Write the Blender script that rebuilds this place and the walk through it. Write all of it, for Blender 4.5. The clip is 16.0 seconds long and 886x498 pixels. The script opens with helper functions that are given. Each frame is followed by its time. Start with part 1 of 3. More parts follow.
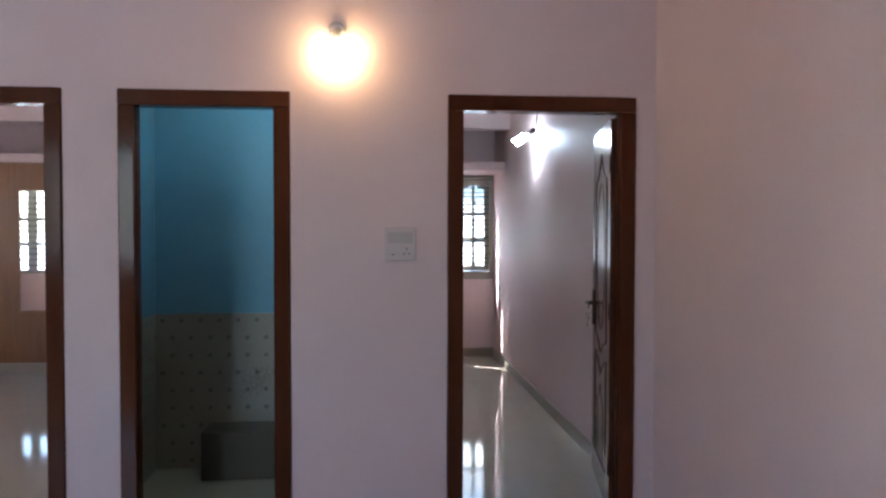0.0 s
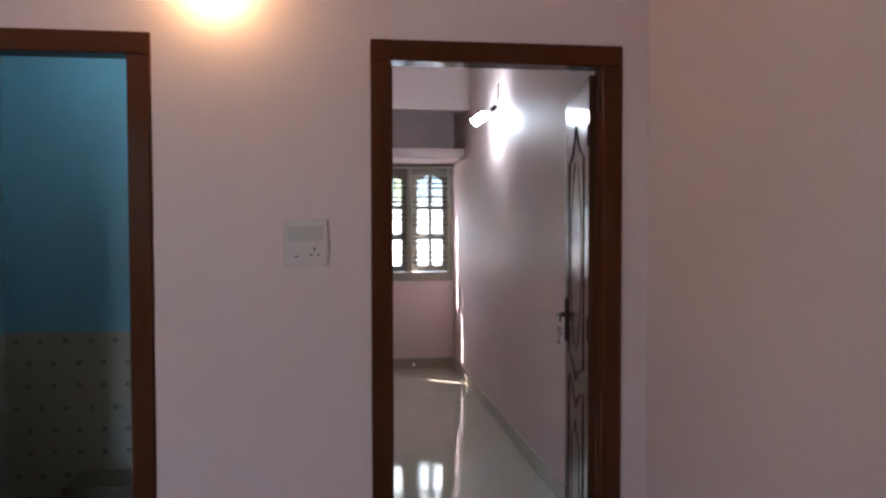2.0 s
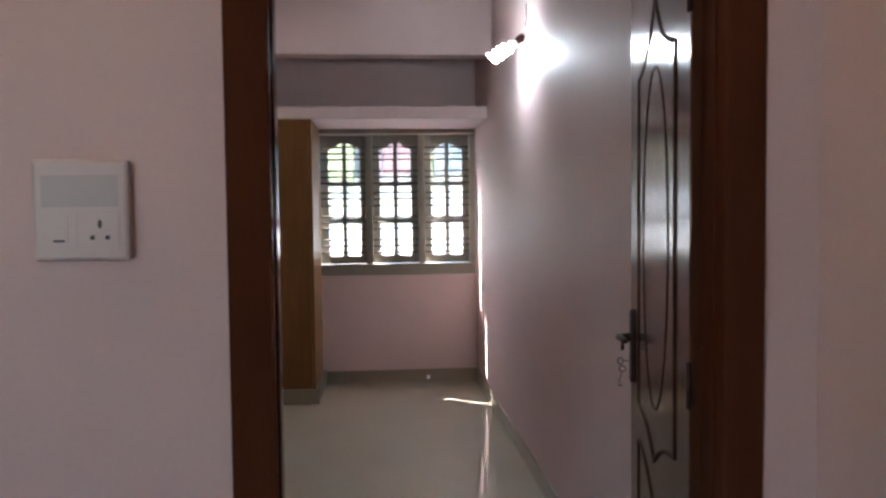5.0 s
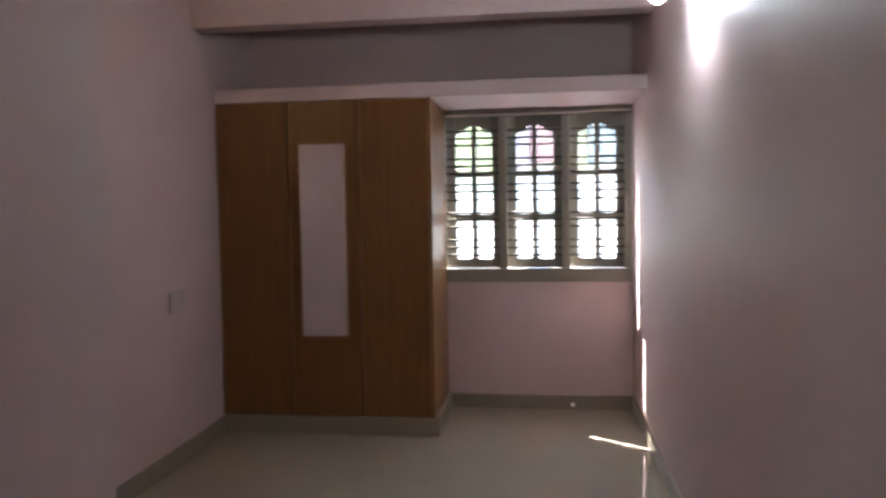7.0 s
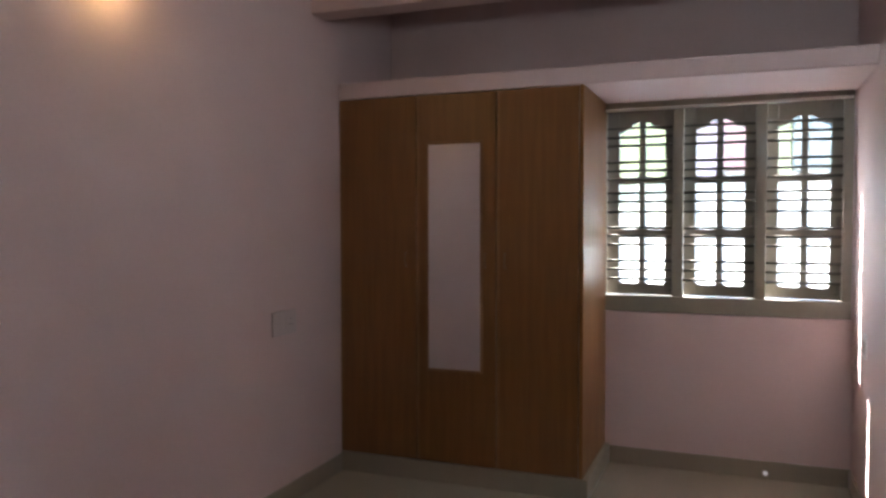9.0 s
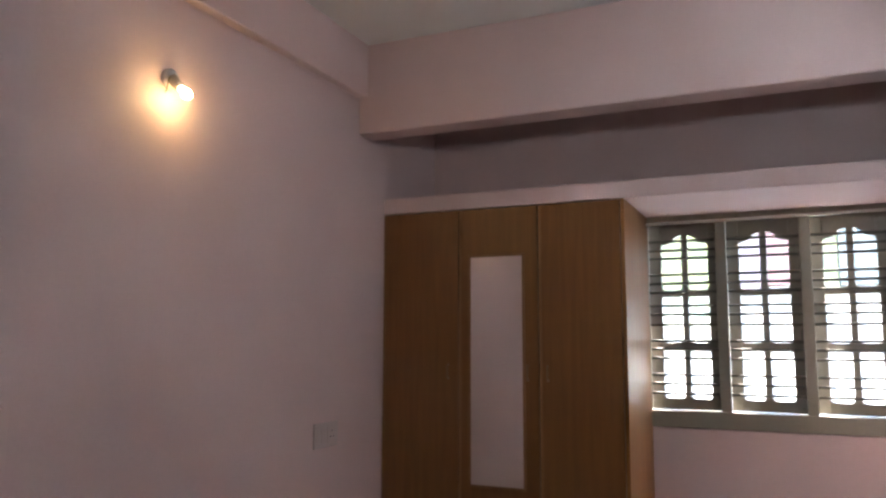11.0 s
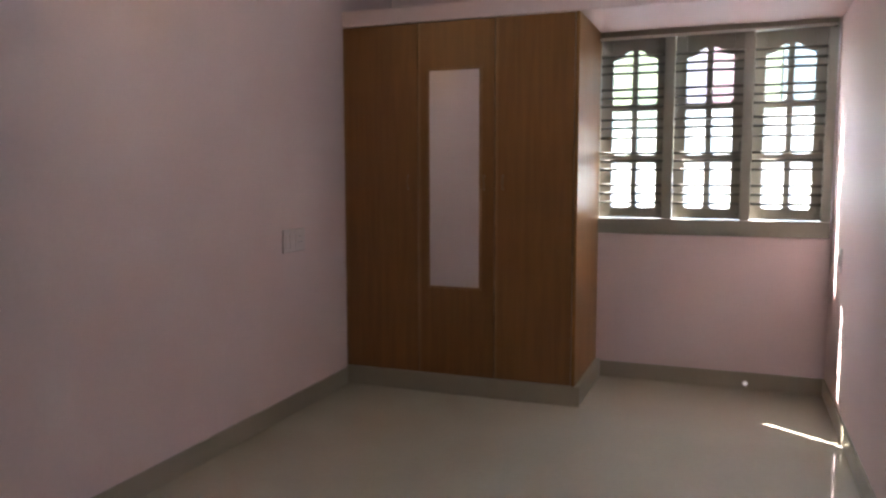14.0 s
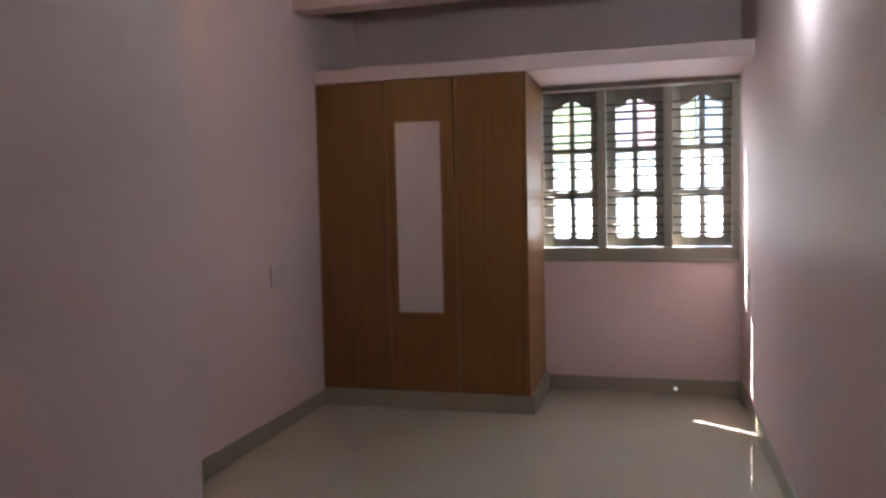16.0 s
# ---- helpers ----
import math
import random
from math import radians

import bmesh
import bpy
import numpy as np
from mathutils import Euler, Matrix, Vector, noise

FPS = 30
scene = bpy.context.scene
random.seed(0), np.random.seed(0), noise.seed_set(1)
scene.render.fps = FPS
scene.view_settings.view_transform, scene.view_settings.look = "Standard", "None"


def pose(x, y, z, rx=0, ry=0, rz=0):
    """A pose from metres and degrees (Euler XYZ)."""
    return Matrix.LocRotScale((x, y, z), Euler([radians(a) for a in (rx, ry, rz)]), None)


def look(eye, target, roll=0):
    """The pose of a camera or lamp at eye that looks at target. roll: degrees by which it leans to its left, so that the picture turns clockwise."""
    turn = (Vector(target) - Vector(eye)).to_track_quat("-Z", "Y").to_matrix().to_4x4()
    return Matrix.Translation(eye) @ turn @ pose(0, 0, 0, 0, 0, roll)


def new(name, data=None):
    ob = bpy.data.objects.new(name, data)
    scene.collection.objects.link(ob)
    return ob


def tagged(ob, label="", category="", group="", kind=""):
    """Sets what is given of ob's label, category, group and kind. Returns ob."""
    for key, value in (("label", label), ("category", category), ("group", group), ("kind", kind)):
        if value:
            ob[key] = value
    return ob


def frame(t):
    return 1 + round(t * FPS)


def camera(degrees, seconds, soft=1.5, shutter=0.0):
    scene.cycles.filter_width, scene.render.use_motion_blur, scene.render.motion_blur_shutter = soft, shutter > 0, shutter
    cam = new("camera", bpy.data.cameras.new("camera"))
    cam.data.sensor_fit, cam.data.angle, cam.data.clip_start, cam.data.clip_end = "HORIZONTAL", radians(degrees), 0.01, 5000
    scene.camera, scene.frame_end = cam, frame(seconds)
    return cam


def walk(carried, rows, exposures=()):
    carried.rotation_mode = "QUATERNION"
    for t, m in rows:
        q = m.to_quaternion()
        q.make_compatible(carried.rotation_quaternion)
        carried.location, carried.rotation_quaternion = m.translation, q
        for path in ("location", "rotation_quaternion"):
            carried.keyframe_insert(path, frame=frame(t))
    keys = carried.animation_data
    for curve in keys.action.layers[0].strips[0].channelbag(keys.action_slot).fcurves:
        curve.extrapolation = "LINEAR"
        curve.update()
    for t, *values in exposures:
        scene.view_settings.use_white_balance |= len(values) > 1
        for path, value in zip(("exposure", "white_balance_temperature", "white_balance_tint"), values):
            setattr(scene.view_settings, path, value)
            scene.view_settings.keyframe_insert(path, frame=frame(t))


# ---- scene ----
cam = camera(60.2, 16.0, soft=2.5, shutter=0.5)
PATH = [
    (0, (0.081, -3.693, 1.477), (0.271, -1.702, 1.42), 0.1),
    (0.5, (0.14, -3.494, 1.457), (0.333, -1.504, 1.414), 0.4),
    (1, (0.174, -3.232, 1.461), (0.408, -1.246, 1.418), 0.0),
    (1.5, (0.247, -2.995, 1.451), (0.505, -1.012, 1.404), -0.4),
    (2, (0.345, -2.756, 1.457), (0.612, -0.775, 1.393), -0.1),
    (2.5, (0.382, -2.522, 1.454), (0.662, -0.543, 1.38), -0.1),
    (3, (0.436, -2.271, 1.452), (0.721, -0.294, 1.359), -0.7),
    (3.5, (0.528, -2.055, 1.444), (0.772, -0.072, 1.347), -1.2),
    (6, (0.783, -0.784, 1.36), (0.873, 1.212, 1.267), -0.6),
    (6.5, (0.825, -0.541, 1.385), (0.811, 1.457, 1.28), -1.1),
    (7, (0.886, -0.317, 1.421), (0.627, 1.663, 1.306), -0.9),
    (7.5, (0.897, -0.109, 1.421), (0.499, 1.848, 1.309), -0.4),
    (8, (0.908, 0.131, 1.399), (0.389, 2.06, 1.305), -0.7),
    (8.5, (0.908, 0.327, 1.399), (0.303, 2.231, 1.299), -0.7),
    (9, (0.941, 0.508, 1.403), (0.217, 2.371, 1.329), -0.1),
    (9.5, (0.881, 0.528, 1.411), (0.086, 2.363, 1.423), -0.2),
    (10, (0.909, 0.529, 1.435), (0.083, 2.342, 1.609), 0.2),
    (10.2, (0.949, 0.48, 1.429), (0.124, 2.286, 1.667), -0.1),
    (12.5, (0.944, 0.462, 1.284), (0.148, 2.292, 1.413), 0.4),
    (13, (0.971, 0.44, 1.283), (0.167, 2.271, 1.242), -0.1),
    (13.5, (0.956, 0.398, 1.284), (0.19, 2.239, 1.124), -0.1),
    (14, (0.971, 0.295, 1.261), (0.27, 2.157, 1.057), -0.1),
    (14.5, (0.977, 0.186, 1.296), (0.33, 2.069, 1.104), -0.1),
    (15, (1.008, 0.035, 1.257), (0.397, 1.935, 1.123), -0.2),
    (15.5, (1.015, -0.158, 1.242), (0.441, 1.754, 1.131), -0.7),
    (16, (0.953, -0.286, 1.289), (0.42, 1.638, 1.173), -1.3),
]
EXPOSURES = [(0, 4.54, 5680, 8), (1, 4.5, 5880, 9), (2.5, 4.44, 6200, 11), (3.5, 4.42, 6350, 11), (6, 4.38, 6330, 10), (9, 4.37, 6330, 8),
             (10, 4.5, 6400, 10), (12.5, 4.7, 6330, 8), (14, 4.78, 6330, 7), (15, 4.76, 6280, 8), (16, 4.62, 6280, 9)]
W_HALL, W_FAR, W_SIDE = 1.5, .18, .20
BULB, CFL = 8.0, 12.5
walk(cam, [(t, look(e, g, r)) for t, e, g, r in PATH], EXPOSURES)

# ---- world, sun and daylight ----
SUN_EL, SUN_AZ = 42.0, 55.0      # height of the sun; turn of its travel from -y towards +x
world = bpy.data.worlds.new("sky")
scene.world = world
world.use_nodes = True
wn = world.node_tree
sky = wn.nodes.new("ShaderNodeTexSky")
sky.sky_type, sky.sun_disc = 'NISHITA', False
sky.sun_elevation, sky.sun_rotation = radians(SUN_EL), radians(-SUN_AZ)
wn.links.new(sky.outputs[0], wn.nodes["Background"].inputs[0])
wn.nodes["Background"].inputs[1].default_value = 0.15
sun_data = bpy.data.lights.new("sun", 'SUN')
sun_data.energy, sun_data.angle, sun_data.color = 5.0, radians(0.5), (1, .985, .96)
sun = new("sun", sun_data)
ce = math.cos(radians(SUN_EL))
travel = Vector((ce * math.sin(radians(SUN_AZ)), -ce * math.cos(radians(SUN_AZ)), -math.sin(radians(SUN_EL))))
sun.matrix_world = Matrix.Translation((0, 0, 12)) @ travel.to_track_quat("-Z", "Y").to_matrix().to_4x4()


def window_light(name, eye, target, w, h, watts, color):
    d = bpy.data.lights.new(name, 'AREA')
    d.shape, d.size, d.size_y, d.energy, d.color = 'RECTANGLE', w, h, watts, color
    ob = new(name, d)
    ob.matrix_world = look(eye, target)
    return ob


# cool fill for the hall, from an added opening behind the camera
window_light("added_daylight_hall", (-3.1, -6.58, 1.75), (-3.1, 0, 1.65), 1.35, 1.35, W_HALL, (.72, .89, 1))
window_light("daylight_far_room", (-4.72, -.12, 1.42), (-4.72, 3, 1.2), .9, 1.35, W_FAR, (.90, .95, 1))
# added fill for the far room, from an invented opening out of view
window_light("added_daylight_far_side", (-5.88, 2.15, 1.72), (0, 2.15, 1.65), .65, .9, W_SIDE, (.90, .95, 1))


# ---- materials ----
def material(name, base, rough=.5, vary=.06, scale=3.0, fine=60.0, bump=.05, metal=0.0, spec=.5, coat=0.0, stretch=None, each=0.0):
    """Procedural surface: base colour varied at a broad and a fine scale, gloss varied with it, and a fine relief."""
    m = bpy.data.materials.new(name)
    m.use_nodes = True
    n, l = m.node_tree.nodes, m.node_tree.links
    p = n["Principled BSDF"]
    co = n.new("ShaderNodeTexCoord")
    src = co.outputs["Object"]
    if stretch:
        mp = n.new("ShaderNodeMapping")
        mp.inputs["Scale"].default_value = stretch
        l.new(src, mp.inputs[0])
        src = mp.outputs[0]
    broad, small = n.new("ShaderNodeTexNoise"), n.new("ShaderNodeTexNoise")
    for t, s, d in ((broad, scale, 4), (small, fine, 3)):
        t.inputs["Scale"].default_value, t.inputs["Detail"].default_value = s, d
        l.new(src, t.inputs["Vector"])
    add = n.new("ShaderNodeMath")
    add.operation = 'MULTIPLY_ADD'
    l.new(small.outputs[0], add.inputs[0])
    add.inputs[1].default_value = .5
    l.new(broad.outputs[0], add.inputs[2])
    ramp = n.new("ShaderNodeMapRange")
    ramp.inputs[1].default_value, ramp.inputs[2].default_value = .45, 1.05
    ramp.inputs[3].default_value, ramp.inputs[4].default_value = 1 - vary, 1 + vary
    l.new(add.outputs[0], ramp.inputs[0])
    hsv = n.new("ShaderNodeHueSaturation")
    hsv.inputs["Color"].default_value = (*base, 1)
    val = ramp.outputs[0]
    if each:
        oi, mr, mu = n.new("ShaderNodeObjectInfo"), n.new("ShaderNodeMapRange"), n.new("ShaderNodeMath")
        mr.inputs[3].default_value, mr.inputs[4].default_value = 1 - each, 1 + each
        mu.operation = 'MULTIPLY'
        l.new(oi.outputs["Random"], mr.inputs[0])
        l.new(mr.outputs[0], mu.inputs[0])
        l.new(val, mu.inputs[1])
        val = mu.outputs[0]
    l.new(val, hsv.inputs["Value"])
    l.new(hsv.outputs[0], p.inputs["Base Color"])
    rr = n.new("ShaderNodeMapRange")
    rr.inputs[1].default_value, rr.inputs[2].default_value = .4, 1.1
    rr.inputs[3].default_value, rr.inputs[4].default_value = max(.01, rough * .85), min(1, rough * 1.15)
    l.new(add.outputs[0], rr.inputs[0])
    l.new(rr.outputs[0], p.inputs["Roughness"])
    p.inputs["Metallic"].default_value, p.inputs["Specular IOR Level"].default_value = metal, spec
    p.inputs["Coat Weight"].default_value, p.inputs["Coat Roughness"].default_value = coat, .08
    if bump:
        b = n.new("ShaderNodeBump")
        b.inputs["Strength"].default_value, b.inputs["Distance"].default_value = bump, .004
        l.new(add.outputs[0], b.inputs["Height"])
        l.new(b.outputs[0], p.inputs["Normal"])
    return m


def wood_grain(name, light, dark, rough, grain=(16, 16, .9), coat=0.0, spec=.5):
    """Wood-grain laminate: upright streaks drawn from a stretched noise between two browns."""
    m = material(name, light, rough, .05, 2, 80, .03, coat=coat, spec=spec)
    n, l = m.node_tree.nodes, m.node_tree.links
    co, mp, no, cr = n.new("ShaderNodeTexCoord"), n.new("ShaderNodeMapping"), n.new("ShaderNodeTexNoise"), n.new("ShaderNodeValToRGB")
    mp.inputs["Scale"].default_value = grain
    no.inputs["Scale"].default_value, no.inputs["Detail"].default_value, no.inputs["Distortion"].default_value = 2.2, 5, .35
    l.new(co.outputs["Object"], mp.inputs[0])
    l.new(mp.outputs[0], no.inputs["Vector"])
    l.new(no.outputs[0], cr.inputs[0])
    cr.color_ramp.elements[0].position, cr.color_ramp.elements[1].position = .36, .66
    cr.color_ramp.elements[0].color, cr.color_ramp.elements[1].color = (*dark, 1), (*light, 1)
    hsv = [x for x in n if x.type == 'HUE_SAT'][0]
    l.new(cr.outputs[0], hsv.inputs["Color"])
    return m


def emitter(name, color, strength):
    m = bpy.data.materials.new(name)
    m.use_nodes = True
    p = m.node_tree.nodes["Principled BSDF"]
    p.inputs["Base Color"].default_value = (.9, .9, .9, 1)
    p.inputs["Emission Color"].default_value, p.inputs["Emission Strength"].default_value = (*color, 1), strength
    return m


PINK = material("pink_emulsion", (.622, .470, .453), .55, .05, 1.6, 90, .06, spec=.2)
WHITEWASH = material("white_ceiling_paint", (.74, .71, .68), .8, .04, 1.5, 90, .06)
BLUE = material("blue_distemper", (.125, .255, .335), .6, .10, 2.2, 50, .06)
TILE = material("polished_vitrified_tile", (.395, .338, .262), .07, .05, 2.5, 40, 0, spec=.5)
SKIRT = material("grey_green_skirting_tile", (.28, .232, .172), .34, .03, 4, 60, 0)
FRAME = material("dark_brown_enamelled_wood", (.076, .024, .012), .12, .14, 5, 60, .14, spec=.07, stretch=(3, 3, .4))
LEAF = material("dark_brown_door_skin", (.070, .026, .014), .17, .12, 4, 60, .05, spec=.11, stretch=(4, 4, .4))
GROOVE = material("dark_door_moulding", (.050, .020, .012), .5, .1, 6, 60, .02, spec=.08)
LAM = wood_grain("teak_laminate", (.196, .081, .021), (.160, .064, .016), .36)
# same teak as LAM, lightened: the window's reflection is put into the colour
LAM_SIDE = wood_grain("teak_laminate_lit_side", (.25, .125, .048), (.21, .100, .038), .44, spec=.1)
LAM_EDGE = wood_grain("teak_edge_trim", (.25, .12, .045), (.19, .085, .03), .35)
DARK = material("shadow_gap", (.03, .015, .01), .7, .1, 6, 60, 0)
TAUPE = material("taupe_painted_wood", (.250, .223, .174), .38, .10, 6, 70, .05)
SASH = material("dark_taupe_painted_wood", (.180, .160, .128), .3, .12, 6, 70, .05)
DULL = material("dull_brown_handle", (.20, .13, .08), .4, .1, 20, 200, .02, metal=.5)
STEEL = material("dull_grey_bar_paint", (.125, .112, .095), .7, .1, 8, 80, .03, spec=.1)
CHROME = material("worn_brushed_steel", (.22, .17, .15), .3, .1, 20, 200, .02, metal=1)
BRONZE = material("dark_bronze", (.055, .032, .026), .45, .1, 20, 200, .02, metal=.8)
PLASTIC = material("white_plastic", (.62, .56, .55), .35, .03, 6, 80, .01)
GREYPLASTIC = material("grey_plastic", (.42, .365, .345), .4, .03, 6, 80, .01)
BLACK = material("black_plastic", (.03, .03, .03), .5, .05, 6, 80, .01)
CREAM = material("cream_enamel", (.62, .60, .46), .35, .04, 5, 70, .01)
ROD = material("cream_plastic_rod", (.60, .57, .52), .4, .04, 5, 70, .01)
DARKTILE = material("dark_bathroom_tile", (.085, .064, .044), .4, .15, 6, 60, .04, spec=.2)
CONCRETE = material("sunlit_concrete", (.46, .447, .415), .85, .10, 1.2, 40, .2)
LIME = material("yellow_green_plaster", (.165, .185, .085), .85, .08, 1.5, 40, .1)
ROSE = material("rose_plaster", (.19, .095, .095), .85, .08, 1.5, 40, .1)
GREYBLUE = material("grey_blue_plaster", (.105, .118, .114), .85, .08, 1.5, 40, .1)
PALEROSE = material("pale_rose_plaster", (.21, .165, .185), .85, .08, 1.5, 40, .1)
PALE = material("pale_plaster", (.34, .365, .365), .85, .06, 1.5, 40, .1)
WARM_LAMP = emitter("warm_lamp_glass", (1, .66, .30), BULB)
COOL_LAMP = emitter("cool_lamp_tube", (.79, .93, 1), CFL)
WARM_DIM = emitter("warm_low_lamp_glass", (1, .67, .28), BULB * .63)
# glow of the bathroom lamp, which is added
COOL_DIM = emitter("added_bath_lamp_tube", (.75, .95, .90), CFL * .56)
PLATE = material("aged_white_plate", (.535, .44, .42), .4, .03, 6, 80, .01)

# thin mirror and frosted pane
MIRROR = bpy.data.materials.new("silvered_mirror")
MIRROR.use_nodes = True
_p = MIRROR.node_tree.nodes["Principled BSDF"]
_p.inputs["Base Color"].default_value, _p.inputs["Metallic"].default_value, _p.inputs["Roughness"].default_value = (.80, .80, .77, 1), 1, .03


def window_glass(name, rough, milk):
    """Thin glass that scatters a share, milk, of the light that falls through it."""
    m = bpy.data.materials.new(name)
    m.use_nodes = True
    n, l = m.node_tree.nodes, m.node_tree.links
    n.remove(n["Principled BSDF"])
    clear, white, mix = n.new("ShaderNodeBsdfRefraction"), n.new("ShaderNodeBsdfTranslucent"), n.new("ShaderNodeMixShader")
    clear.inputs["Roughness"].default_value, clear.inputs["IOR"].default_value, clear.inputs["Color"].default_value = rough, 1.02, (.96, .98, .97, 1)
    white.inputs["Color"].default_value = (.95, .94, .90, 1)
    mix.inputs[0].default_value = milk
    l.new(clear.outputs[0], mix.inputs[1])
    l.new(white.outputs[0], mix.inputs[2])
    l.new(mix.outputs[0], n["Material Output"].inputs[0])
    return m


PANE = window_glass("frosted_glass", .12, .48)
PANE_CLEAR = window_glass("dusty_clear_glass", .05, .012)
PANE_MIDDLE = window_glass("lightly_frosted_glass", .08, .22)

# bathroom dado: pale tiles with a staggered lattice of small dark motifs
DADO = material("motif_dado_tile", (.26, .22, .172), .3, .06, 3, 50, .01)
_n, _l = DADO.node_tree.nodes, DADO.node_tree.links


def calc(op, a, b=None, c=None):
    k = _n.new("ShaderNodeMath")
    k.operation = op
    for i, v in enumerate((a, b, c)):
        if v is None:
            continue
        if isinstance(v, (int, float)):
            k.inputs[i].default_value = v
        else:
            _l.new(v, k.inputs[i])
    return k.outputs[0]


_c, _s, _w = _n.new("ShaderNodeTexCoord"), _n.new("ShaderNodeSeparateXYZ"), _n.new("ShaderNodeTexNoise")
_w.inputs["Scale"].default_value = 40
_l.new(_c.outputs["Object"], _s.inputs[0])
_l.new(_c.outputs["Object"], _w.inputs["Vector"])
row = calc('DIVIDE', _s.outputs[2], .107)
odd = calc('GREATER_THAN', calc('FRACT', calc('MULTIPLY', calc('FLOOR', row), 1 / 3)), .5)
col = calc('ADD', calc('DIVIDE', calc('ADD', _s.outputs[0], _s.outputs[1]), .112), calc('MULTIPLY', odd, .5))
du, dv = calc('SUBTRACT', calc('FRACT', col), .5), calc('SUBTRACT', calc('FRACT', row), .5)
dist = calc('ADD', calc('SQRT', calc('ADD', calc('MULTIPLY', du, du), calc('MULTIPLY', dv, dv))), calc('MULTIPLY', calc('SUBTRACT', _w.outputs[0], .5), .16))
spot = calc('LESS_THAN', dist, .125)
_mix = _n.new("ShaderNodeMix")
_mix.data_type = 'RGBA'
_h = [x for x in _n if x.type == 'HUE_SAT'][0]
_l.new(spot, _mix.inputs[0])
_l.new(_h.outputs[0], _mix.inputs[6])
_mix.inputs[7].default_value = (.140, .115, .092, 1)
_l.new(_mix.outputs[2], _n["Principled BSDF"].inputs["Base Color"])


# ---- building tools ----
def bx(bm, x0, x1, y0, y1, z0, z1, bevel=0.0):
    """Adds a box to bm, with edges rounded by bevel."""
    r = bmesh.ops.create_cube(bm, size=1)
    vs = r["verts"]
    for v in vs:
        v.co = Vector(((x0 + x1) / 2 + v.co.x * (x1 - x0), (y0 + y1) / 2 + v.co.y * (y1 - y0), (z0 + z1) / 2 + v.co.z * (z1 - z0)))
    if bevel:
        es = list({e for v in vs for e in v.link_edges})
        bmesh.ops.bevel(bm, geom=es, offset=bevel, segments=2, affect='EDGES', profile=.5)
    return bm


def box(*a, bevel=0.0):
    return bx(bmesh.new(), *a, bevel=bevel)


def tube(bm, pts, r, sides=8, closed=False, taper=None):
    """Adds a tube of radius r along pts."""
    pts = [Vector(p) for p in pts]
    rings, up = [], None
    k = len(pts)
    for i, p in enumerate(pts):
        a = pts[(i - 1) % k] if closed or i else p
        b = pts[(i + 1) % k] if closed or i < k - 1 else p
        d = (b - a).normalized()
        if up is None:
            up = d.orthogonal().normalized()
        up = (up - d * up.dot(d)).normalized()
        side = d.cross(up)
        rr = r if taper is None else taper[i]
        rings.append([bm.verts.new(p + (up * math.cos(2 * math.pi * j / sides) + side * math.sin(2 * math.pi * j / sides)) * rr) for j in range(sides)])
    for i in range(k if closed else k - 1):
        A, B = rings[i], rings[(i + 1) % k]
        for j in range(sides):
            bm.faces.new((A[j], A[(j + 1) % sides], B[(j + 1) % sides], B[j]))
    if not closed:
        bm.faces.new(rings[0][::-1])
        bm.faces.new(rings[-1])
    bmesh.ops.recalc_face_normals(bm, faces=bm.faces[:])
    return bm


def turned(profile, axis=(0, 0, 0), sides=20):
    """A turned body: profile rows of (radius, height) round the z axis."""
    return tube(bmesh.new(), [(axis[0], axis[1], axis[2] + h) for _, h in profile], 1, sides, taper=[max(r, .0004) for r, _ in profile])


def prism(outline, y0, y1):
    """An outline of (x, z) points given depth from y0 to y1."""
    bm = bmesh.new()
    f = [bm.verts.new((x, y0, z)) for x, z in outline]
    b = [bm.verts.new((x, y1, z)) for x, z in outline]
    bm.faces.new(f)
    bm.faces.new(b[::-1])
    k = len(f)
    for i in range(k):
        bm.faces.new((f[i], b[i], b[(i + 1) % k], f[(i + 1) % k]))
    bmesh.ops.recalc_face_normals(bm, faces=bm.faces[:])
    return bm


def mesh_of(name, bm, mat, smooth=False):
    me = bpy.data.meshes.new(name)
    if smooth:
        for f in bm.faces:
            f.smooth = True
    bm.to_mesh(me)
    bm.free()
    me.materials.append(mat)
    return me


def part(name, bm, mat, parent=None, label="", smooth=False, at=None):
    ob = new(name, mesh_of(name, bm, mat, smooth))
    if parent is not None:
        ob.parent = parent
    if at is not None:
        ob.matrix_basis = at
    if label:
        ob["label"] = label
    return ob


def thing(name, label, category, at=None, group="", kind=""):
    ob = new(name)
    ob.empty_display_size = .1
    if at is not None:
        ob.matrix_basis = at
    return tagged(ob, label, category, group, kind)


def structure(name, bm, mat, label, category):
    return tagged(part(name, bm, mat), label, category, kind="structure")


